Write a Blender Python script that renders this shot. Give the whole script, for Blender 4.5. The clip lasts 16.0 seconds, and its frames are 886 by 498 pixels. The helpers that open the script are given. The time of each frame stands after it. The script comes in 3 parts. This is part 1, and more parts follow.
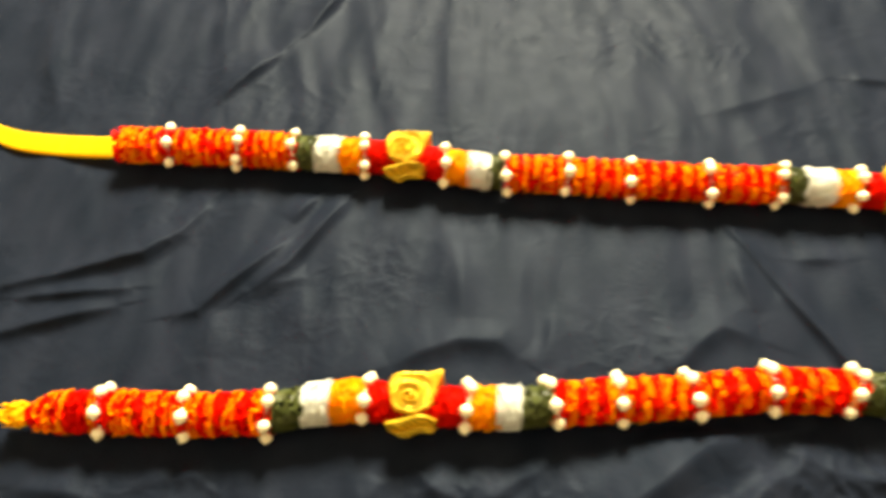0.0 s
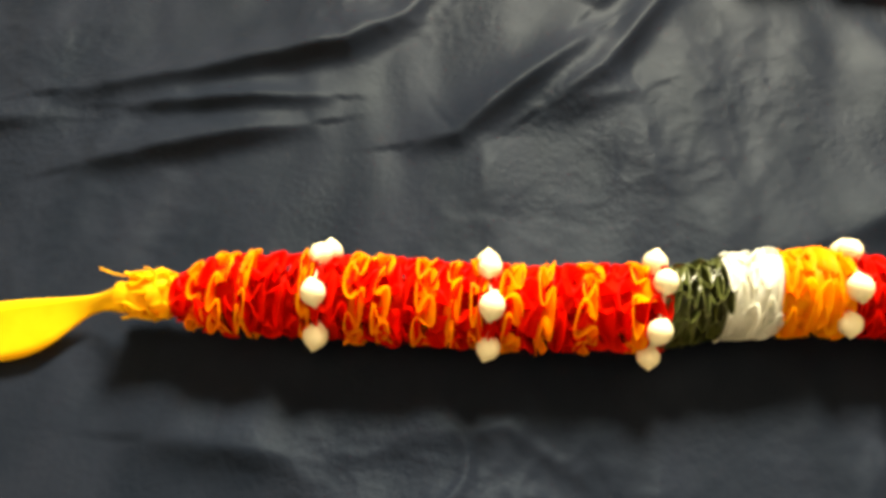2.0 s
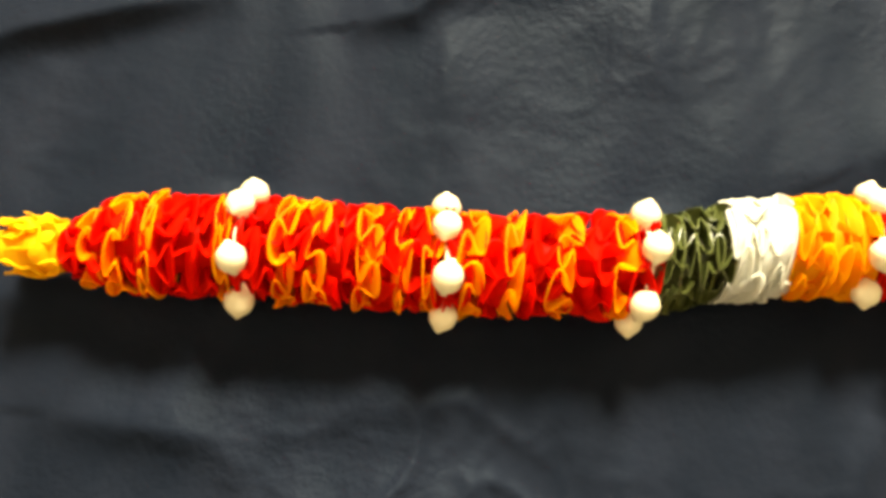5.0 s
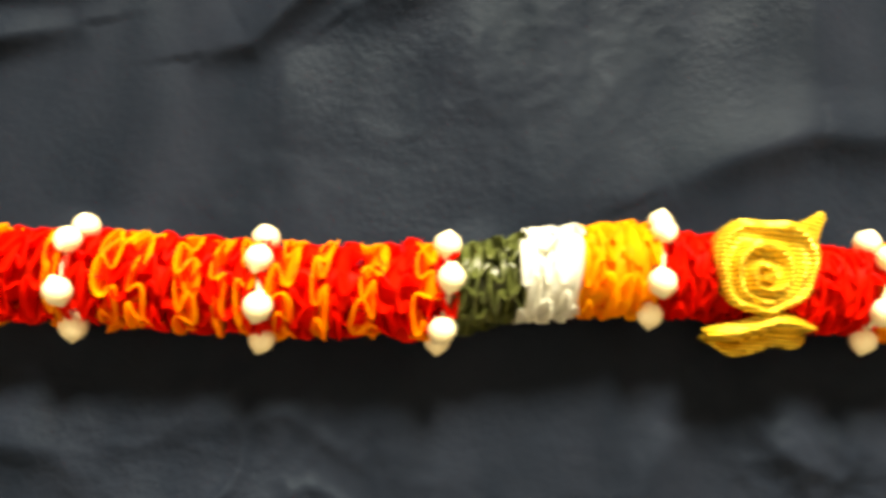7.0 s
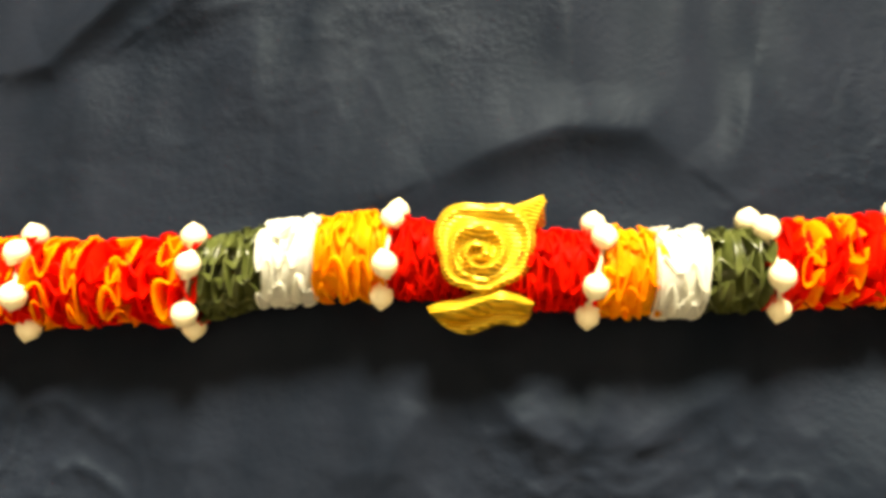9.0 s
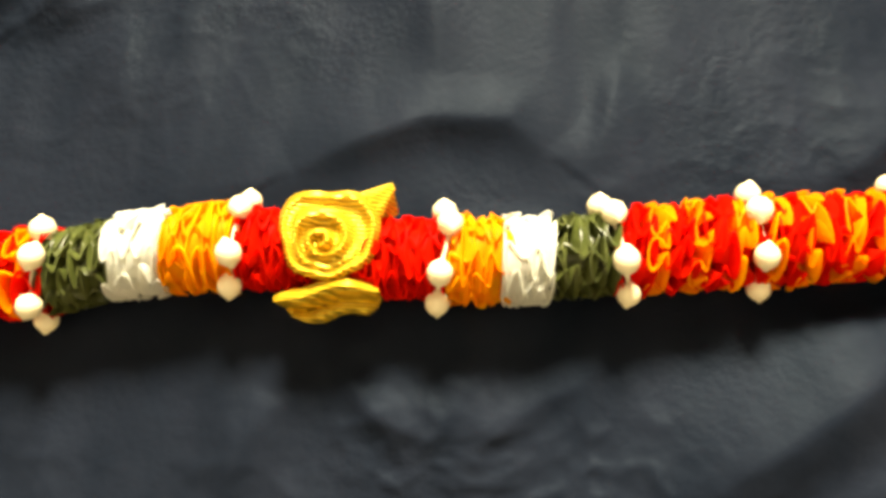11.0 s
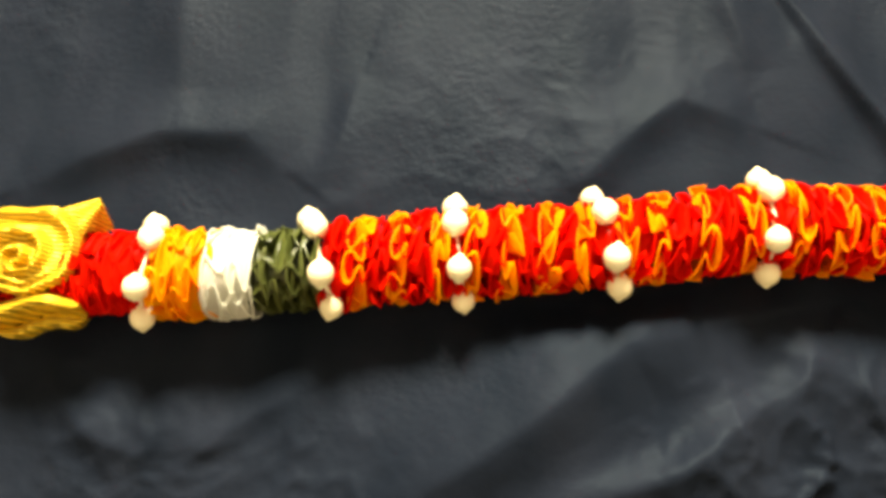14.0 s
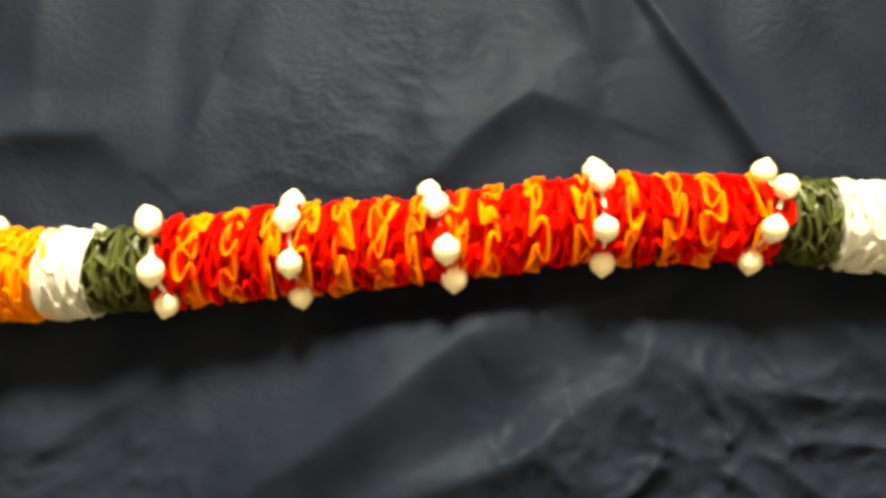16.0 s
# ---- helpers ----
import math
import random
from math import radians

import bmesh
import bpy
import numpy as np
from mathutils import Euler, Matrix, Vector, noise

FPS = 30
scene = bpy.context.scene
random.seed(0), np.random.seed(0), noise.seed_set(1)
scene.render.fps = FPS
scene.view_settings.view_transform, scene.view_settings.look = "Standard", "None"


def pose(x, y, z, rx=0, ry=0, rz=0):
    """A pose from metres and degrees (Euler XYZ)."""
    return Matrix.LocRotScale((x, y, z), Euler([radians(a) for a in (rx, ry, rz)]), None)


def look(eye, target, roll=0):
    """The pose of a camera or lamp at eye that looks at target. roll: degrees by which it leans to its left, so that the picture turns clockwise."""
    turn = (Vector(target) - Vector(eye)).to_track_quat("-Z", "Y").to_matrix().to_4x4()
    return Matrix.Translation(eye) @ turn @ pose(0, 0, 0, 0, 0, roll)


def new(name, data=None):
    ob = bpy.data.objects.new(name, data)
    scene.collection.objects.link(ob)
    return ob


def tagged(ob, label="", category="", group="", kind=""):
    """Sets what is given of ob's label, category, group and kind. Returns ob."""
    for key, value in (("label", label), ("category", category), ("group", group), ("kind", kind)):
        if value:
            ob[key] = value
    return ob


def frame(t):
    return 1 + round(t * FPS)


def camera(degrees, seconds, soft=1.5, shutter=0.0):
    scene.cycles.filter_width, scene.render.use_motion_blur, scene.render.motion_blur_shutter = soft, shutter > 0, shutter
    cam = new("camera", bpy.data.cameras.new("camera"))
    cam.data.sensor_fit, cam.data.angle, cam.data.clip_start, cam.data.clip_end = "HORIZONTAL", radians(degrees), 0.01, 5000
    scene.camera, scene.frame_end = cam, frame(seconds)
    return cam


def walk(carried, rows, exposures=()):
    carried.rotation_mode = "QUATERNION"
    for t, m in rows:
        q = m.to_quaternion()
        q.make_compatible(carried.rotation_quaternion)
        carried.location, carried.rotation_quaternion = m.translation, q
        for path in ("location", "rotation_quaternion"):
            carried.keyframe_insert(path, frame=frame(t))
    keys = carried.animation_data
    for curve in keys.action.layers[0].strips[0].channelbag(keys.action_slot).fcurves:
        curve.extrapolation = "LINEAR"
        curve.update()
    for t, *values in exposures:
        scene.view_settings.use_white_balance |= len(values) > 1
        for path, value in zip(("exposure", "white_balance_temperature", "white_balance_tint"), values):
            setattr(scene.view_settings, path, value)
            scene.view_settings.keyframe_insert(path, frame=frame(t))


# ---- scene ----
# ---- the camera and its way: seconds, eye, yaw, pitch, roll ----
cam = camera(57.87, 16.0, soft=3.8, shutter=0.5)
PATH = [
    (0, 0.0252, 0.0028, 0.4649, 5.89, -55.11, -2.73),
    (0.5, -0.0589, 0.0288, 0.4031, 6.79, -55.52, -1.37),
    (1, -0.1231, 0.0488, 0.3334, 6.07, -55.39, 0.64),
    (1.5, -0.1491, 0.0586, 0.2698, 5.18, -56.02, 2.43),
    (2, -0.1557, 0.0648, 0.2286, 5.72, -56.42, -0.45),
    (2.5, -0.1496, 0.0614, 0.2054, 4.85, -55.99, 0.38),
    (3, -0.1533, 0.0579, 0.1899, 2.36, -57.27, 2.54),
    (3.5, -0.1585, 0.0730, 0.2001, 2.44, -61.94, 3.06),
    (4, -0.1572, 0.0970, 0.2085, 2.69, -67.38, 2.68),
    (6.5, -0.1421, 0.1540, 0.2272, -7.30, -77.18, 12.60),
    (7, -0.1078, 0.1540, 0.2369, -2.76, -77.68, 7.57),
    (7.5, -0.0742, 0.1418, 0.2397, 4.19, -75.26, 1.07),
    (8, -0.0579, 0.1408, 0.2416, 5.40, -75.01, -0.04),
    (8.5, -0.0368, 0.1404, 0.2450, 9.65, -74.34, -5.10),
    (9, -0.0196, 0.1405, 0.2498, 9.24, -74.58, -5.72),
    (9.5, -0.0018, 0.1368, 0.2447, 4.99, -73.95, -2.17),
    (12, 0.0453, 0.1332, 0.2444, 11.47, -72.57, -8.62),
    (12.5, 0.0627, 0.1306, 0.2430, 10.05, -71.66, -7.45),
    (13, 0.0827, 0.1299, 0.2408, 6.70, -71.55, -4.18),
    (13.5, 0.0981, 0.1380, 0.2436, 6.15, -72.38, -4.07),
    (14, 0.1083, 0.1393, 0.2443, 5.60, -72.58, -3.32),
    (14.5, 0.1200, 0.1401, 0.2426, 4.42, -72.57, -2.39),
    (15, 0.1298, 0.1403, 0.2438, 3.41, -72.49, -1.61),
    (15.5, 0.1372, 0.1385, 0.2443, 4.74, -72.86, -2.88),
    (16, 0.1553, 0.1391, 0.2443, 4.29, -72.68, -3.15),
]
walk(cam, [(t, pose(x, y, z, 90 + pitch, 0, yaw) @ pose(0, 0, 0, 0, 0, roll)) for t, x, y, z, yaw, pitch, roll in PATH])

# ---- light: one broad lamp high up beyond the cloth, the rest is what the room throws back ----
scene.view_settings.exposure = 0.0
lamp_data = bpy.data.lights.new("room_lamp", "AREA")
lamp_data.shape, lamp_data.size = "DISK", 0.66
lamp_data.energy, lamp_data.color = 338.0, (1.0, 0.90, 0.66)
lamp = new("room_lamp", lamp_data)
lamp.matrix_world = look((0.10, 1.92, 1.45), (0.0, 0.22, 0.0))
world = bpy.data.worlds.new("dim_room")
world.use_nodes = True
world.node_tree.nodes["Background"].inputs["Color"].default_value = (0.006, 0.0065, 0.008, 1)
scene.world = world


# ---- materials ----
def shader(name, color, rough=0.5, metal=0.0, spec=0.5, sheen=0.0):
    mat = bpy.data.materials.new(name)
    mat.use_nodes = True
    b = mat.node_tree.nodes["Principled BSDF"]
    b.inputs["Base Color"].default_value = (*color, 1)
    b.inputs["Roughness"].default_value = rough
    b.inputs["Metallic"].default_value = metal
    b.inputs["Specular IOR Level"].default_value = spec
    b.inputs["Sheen Weight"].default_value = sheen
    return mat, mat.node_tree.nodes, mat.node_tree.links, b


def mottled(nodes, links, b, dark, light, scale, stretch=(1, 1, 1), detail=4.0):
    """Base colour that drifts between two tones in object space."""
    coord, mapping = nodes.new("ShaderNodeTexCoord"), nodes.new("ShaderNodeMapping")
    tex, ramp = nodes.new("ShaderNodeTexNoise"), nodes.new("ShaderNodeValToRGB")
    mapping.inputs["Scale"].default_value = stretch
    tex.inputs["Scale"].default_value, tex.inputs["Detail"].default_value = scale, detail
    ramp.color_ramp.elements[0].position, ramp.color_ramp.elements[1].position = 0.3, 0.7
    ramp.color_ramp.elements[0].color, ramp.color_ramp.elements[1].color = (*dark, 1), (*light, 1)
    links.new(coord.outputs["Object"], mapping.inputs["Vector"])
    links.new(mapping.outputs["Vector"], tex.inputs["Vector"])
    links.new(tex.outputs["Fac"], ramp.inputs["Fac"])
    links.new(ramp.outputs["Color"], b.inputs["Base Color"])
    return mapping, tex, ramp


def bumped(nodes, links, b, height, strength, distance):
    bump = nodes.new("ShaderNodeBump")
    bump.inputs["Strength"].default_value, bump.inputs["Distance"].default_value = strength, distance
    links.new(height, bump.inputs["Height"])
    links.new(bump.outputs["Normal"], b.inputs["Normal"])
    return bump


def ribbon_material(name, dark, light, rough=0.42, glow_through=0.55, spec=0.07):
    """Woven satin ribbon: fine ribs, a soft gloss, and some light that comes through the cloth."""
    mat, nodes, links, b = shader(name, light, rough, 0.0, spec, 0.0)
    _, tex, ramp = mottled(nodes, links, b, dark, light, 140.0)
    coord, wave = nodes.new("ShaderNodeTexCoord"), nodes.new("ShaderNodeTexWave")
    wave.inputs["Scale"].default_value, wave.inputs["Distortion"].default_value = 900.0, 2.0
    wave.bands_direction = "X"
    links.new(coord.outputs["Object"], wave.inputs["Vector"])
    bumped(nodes, links, b, wave.outputs["Fac"], 0.25, 0.0001)
    thin, mix = nodes.new("ShaderNodeBsdfTranslucent"), nodes.new("ShaderNodeMixShader")
    clear = nodes.new("ShaderNodeGamma")
    clear.inputs["Gamma"].default_value = 0.72
    links.new(ramp.outputs["Color"], clear.inputs["Color"])
    links.new(clear.outputs["Color"], thin.inputs["Color"])
    mix.inputs["Fac"].default_value = glow_through
    out = nodes["Material Output"]
    links.new(b.outputs["BSDF"], mix.inputs[1])
    links.new(thin.outputs["BSDF"], mix.inputs[2])
    links.new(mix.outputs["Shader"], out.inputs["Surface"])
    return mat


RED = ribbon_material("red_satin", (0.70, 0.008, 0.001), (0.90, 0.020, 0.002), 0.45, 0.68, 0.05)
ORANGE = ribbon_material("orange_satin", (0.98, 0.35, 0.002), (1.0, 0.54, 0.004), 0.42, 0.74, 0.05)
YELLOW = ribbon_material("yellow_satin", (0.92, 0.52, 0.004), (0.95, 0.62, 0.008))
AMBER = ribbon_material("amber_satin", (0.96, 0.38, 0.003), (0.98, 0.60, 0.006), 0.42, 0.68)
WHITE = ribbon_material("white_satin", (0.80, 0.80, 0.72), (0.88, 0.87, 0.79), 0.42, 0.6)
GREEN = ribbon_material("olive_satin", (0.058, 0.070, 0.014), (0.115, 0.130, 0.032), 0.30, 0.25, 0.5)


def gold_material():
    mat, nodes, links, b = shader("gold_lame", (0.72, 0.45, 0.08), 0.30, 0.5)
    _, _, ramp = mottled(nodes, links, b, (0.82, 0.49, 0.012), (0.98, 0.67, 0.032), 260.0)
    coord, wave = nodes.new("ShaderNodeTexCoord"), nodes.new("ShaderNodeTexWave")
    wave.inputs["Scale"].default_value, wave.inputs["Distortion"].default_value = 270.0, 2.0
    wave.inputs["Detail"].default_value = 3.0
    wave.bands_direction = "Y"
    links.new(coord.outputs["Object"], wave.inputs["Vector"])
    bumped(nodes, links, b, wave.outputs["Fac"], 1.0, 0.0005)
    # shade between the ribs put into the colour: the relief's wave darkens its grooves
    rib_shade = nodes.new("ShaderNodeMix")
    rib_shade.data_type, rib_shade.blend_type = "RGBA", "MULTIPLY"
    rib_shade.inputs["Factor"].default_value = 0.5
    links.new(ramp.outputs["Color"], rib_shade.inputs["A"])
    links.new(wave.outputs["Color"], rib_shade.inputs["B"])
    links.new(rib_shade.outputs["Result"], b.inputs["Base Color"])
    return mat


GOLD = gold_material()


def pearl_material():
    mat, nodes, links, b = shader("cream_pearl", (0.84, 0.76, 0.58), 0.3, 0.0, 0.5)
    mottled(nodes, links, b, (0.78, 0.67, 0.40), (0.87, 0.78, 0.50), 300.0)
    b.inputs["Coat Weight"].default_value, b.inputs["Coat Roughness"].default_value = 0.4, 0.2
    return mat


PEARL = pearl_material()
CORD, cn, cl, cb = shader("cream_cord", (0.75, 0.66, 0.46), 0.7)
mottled(cn, cl, cb, (0.66, 0.55, 0.36), (0.80, 0.72, 0.52), 900.0)


def cloth_material():
    mat, nodes, links, b = shader("black_satin", (0.008, 0.0095, 0.012), 0.55, 0.0, 0.027, 0.0)
    b.inputs["Specular Tint"].default_value = (0.66, 0.83, 1.0, 1)
    mottled(nodes, links, b, (0.0055, 0.0076, 0.0128), (0.0096, 0.0119, 0.0190), 28.0, (1.6, 0.7, 1), 6.0)
    coord = nodes.new("ShaderNodeTexCoord")
    rough, ramp = nodes.new("ShaderNodeTexNoise"), nodes.new("ShaderNodeMapRange")
    rough.inputs["Scale"].default_value, rough.inputs["Detail"].default_value = 60.0, 12.0
    ramp.inputs["To Min"].default_value, ramp.inputs["To Max"].default_value = 0.40, 0.58
    links.new(coord.outputs["Object"], rough.inputs["Vector"])
    links.new(rough.outputs["Fac"], ramp.inputs["Value"])
    links.new(ramp.outputs["Result"], b.inputs["Roughness"])
    # weave and small crumples in one relief
    weave, crumple, add = nodes.new("ShaderNodeTexWave"), nodes.new("ShaderNodeTexNoise"), nodes.new("ShaderNodeMath")
    weave.inputs["Scale"].default_value, weave.inputs["Distortion"].default_value = 700.0, 1.5
    weave.bands_direction = "Y"
    crumple.inputs["Scale"].default_value, crumple.inputs["Detail"].default_value = 380.0, 10.0
    patch, clear, crushed = nodes.new("ShaderNodeTexNoise"), nodes.new("ShaderNodeMapRange"), nodes.new("ShaderNodeMath")
    patch.inputs["Scale"].default_value, patch.inputs["Detail"].default_value = 13.0, 2.0
    clear.inputs["From Min"].default_value, clear.inputs["From Max"].default_value = 0.48, 0.66
    clear.inputs["To Min"].default_value, clear.inputs["To Max"].default_value = 0.30, 0.95
    crushed.operation = "MULTIPLY"
    links.new(coord.outputs["Object"], patch.inputs["Vector"])
    links.new(patch.outputs["Fac"], clear.inputs["Value"])
    links.new(clear.outputs["Result"], crushed.inputs[0])
    links.new(crumple.outputs["Fac"], crushed.inputs[1])
    add.operation = "MULTIPLY_ADD"
    add.inputs[1].default_value = 0.015
    links.new(coord.outputs["Object"], weave.inputs["Vector"])
    links.new(coord.outputs["Object"], crumple.inputs["Vector"])
    links.new(weave.outputs["Fac"], add.inputs[0])
    links.new(crushed.outputs["Value"], add.inputs[2])
    bumped(nodes, links, b, add.outputs["Value"], 0.65, 0.0009)
    return mat


CLOTH = cloth_material()


def plaster(name, dark, light):
    mat, nodes, links, b = shader(name, light, 0.9)
    _, tex, _ = mottled(nodes, links, b, dark, light, 3.0)
    bumped(nodes, links, b, tex.outputs["Fac"], 0.2, 0.002)
    return mat


WALL = plaster("wall_paint", (0.46, 0.41, 0.33), (0.54, 0.48, 0.40))
CEILING = plaster("ceiling_paint", (0.74, 0.72, 0.68), (0.80, 0.78, 0.74))
FLOOR = plaster("floor_tile", (0.26, 0.22, 0.18), (0.34, 0.29, 0.24))


# ---- building helpers ----
def mesh_object(name, verts, faces, material, parent=None, label="", smooth=True, sharp=0):
    me = bpy.data.meshes.new(name)
    me.from_pydata([tuple(v) for v in verts], [], faces)
    me.materials.append(material)
    if smooth:
        me.polygons.foreach_set("use_smooth", [True] * len(me.polygons))
    me.update()
    if sharp:
        me.set_sharp_from_angle(angle=radians(sharp))
    ob = new(name, me)
    ob.parent = parent
    if label:
        tagged(ob, label)
    return ob


def box(name, lo, hi, material):
    (x0, y0, z0), (x1, y1, z1) = lo, hi
    verts = [(x, y, z) for x in (x0, x1) for y in (y0, y1) for z in (z0, z1)]
    faces = [(0, 1, 3, 2), (4, 6, 7, 5), (0, 4, 5, 1), (2, 3, 7, 6), (0, 2, 6, 4), (1, 5, 7, 3)]
    return tagged(mesh_object(name, verts, faces, material, smooth=False), kind="structure")


def sheet(rows, thick):
    """A closed thin sheet from a grid of points (an array n x m x 3): vertices and faces of both sides and the rim."""
    rows = np.asarray(rows, float)
    n, m = rows.shape[:2]
    du = np.gradient(rows, axis=0)
    dv = np.gradient(rows, axis=1)
    nor = np.cross(du, dv)
    nor /= np.linalg.norm(nor, axis=2, keepdims=True) + 1e-12
    thick = np.asarray(thick)[..., None] if np.ndim(thick) else thick
    top, low = (rows + nor * thick / 2).reshape(-1, 3), (rows - nor * thick / 2).reshape(-1, 3)
    k = n * m
    faces = []
    for i in range(n - 1):
        for j in range(m - 1):
            a, b, c, d = i * m + j, (i + 1) * m + j, (i + 1) * m + j + 1, i * m + j + 1
            faces += [(a, b, c, d), (d + k, c + k, b + k, a + k)]
    rim = [j for j in range(m)] + [i * m + m - 1 for i in range(1, n)] + [(n - 1) * m + j for j in range(m - 2, -1, -1)] + [i * m for i in range(n - 2, 0, -1)]
    for a, b in zip(rim, rim[1:] + rim[:1]):
        faces.append((a, b, b + k, a + k))
    return np.concatenate([top, low]), faces


class Shape:
    """Vertices and faces of several pieces, gathered into one mesh."""

    def __init__(self):
        self.verts, self.faces = [], []

    def add(self, verts, faces):
        k = len(self.verts)
        self.verts += [tuple(v) for v in verts]
        self.faces += [tuple(i + k for i in f) for f in faces]
        return self


# ---- room ----
box("floor", (-2.2, -2.0, -0.11), (2.2, 2.4, -0.008), FLOOR)
box("wall_north", (-2.2, 2.4, -0.11), (2.2, 2.5, 2.6), WALL)
box("wall_south", (-2.2, -2.1, -0.11), (2.2, -2.0, 2.6), WALL)
box("wall_west", (-2.3, -2.1, -0.11), (-2.2, 2.5, 2.6), WALL)
box("wall_east", (2.2, -2.1, -0.11), (2.3, 2.5, 2.6), WALL)
box("ceiling", (-2.3, -2.1, 2.6), (2.3, 2.5, 2.7), CEILING)

# ---- axes of the two garlands: x, y ----
NEAR_AXIS = [(-0.27, 0.1805), (-0.25, 0.1820), (-0.23, 0.1848), (-0.208, 0.186), (-0.153, 0.187), (-0.103, 0.1905), (-0.08, 0.1975),
             (-0.053, 0.2015), (0.0, 0.200), (0.042, 0.201), (0.067, 0.205), (0.105, 0.2095), (0.151, 0.2145), (0.197, 0.2215),
             (0.247, 0.222), (0.282, 0.220), (0.34, 0.217)]
FAR_AXIS = [(-0.28, 0.402), (-0.223, 0.402), (-0.17, 0.402), (-0.108, 0.399), (-0.054, 0.397), (-0.024, 0.394), (-0.009, 0.390),
            (0.022, 0.386), (0.079, 0.385), (0.126, 0.383), (0.181, 0.382), (0.25, 0.382), (0.35, 0.376)]
LIFT = 0.0135


def axis_y(axis, x):
    return np.interp(x, [p[0] for p in axis], [p[1] for p in axis])


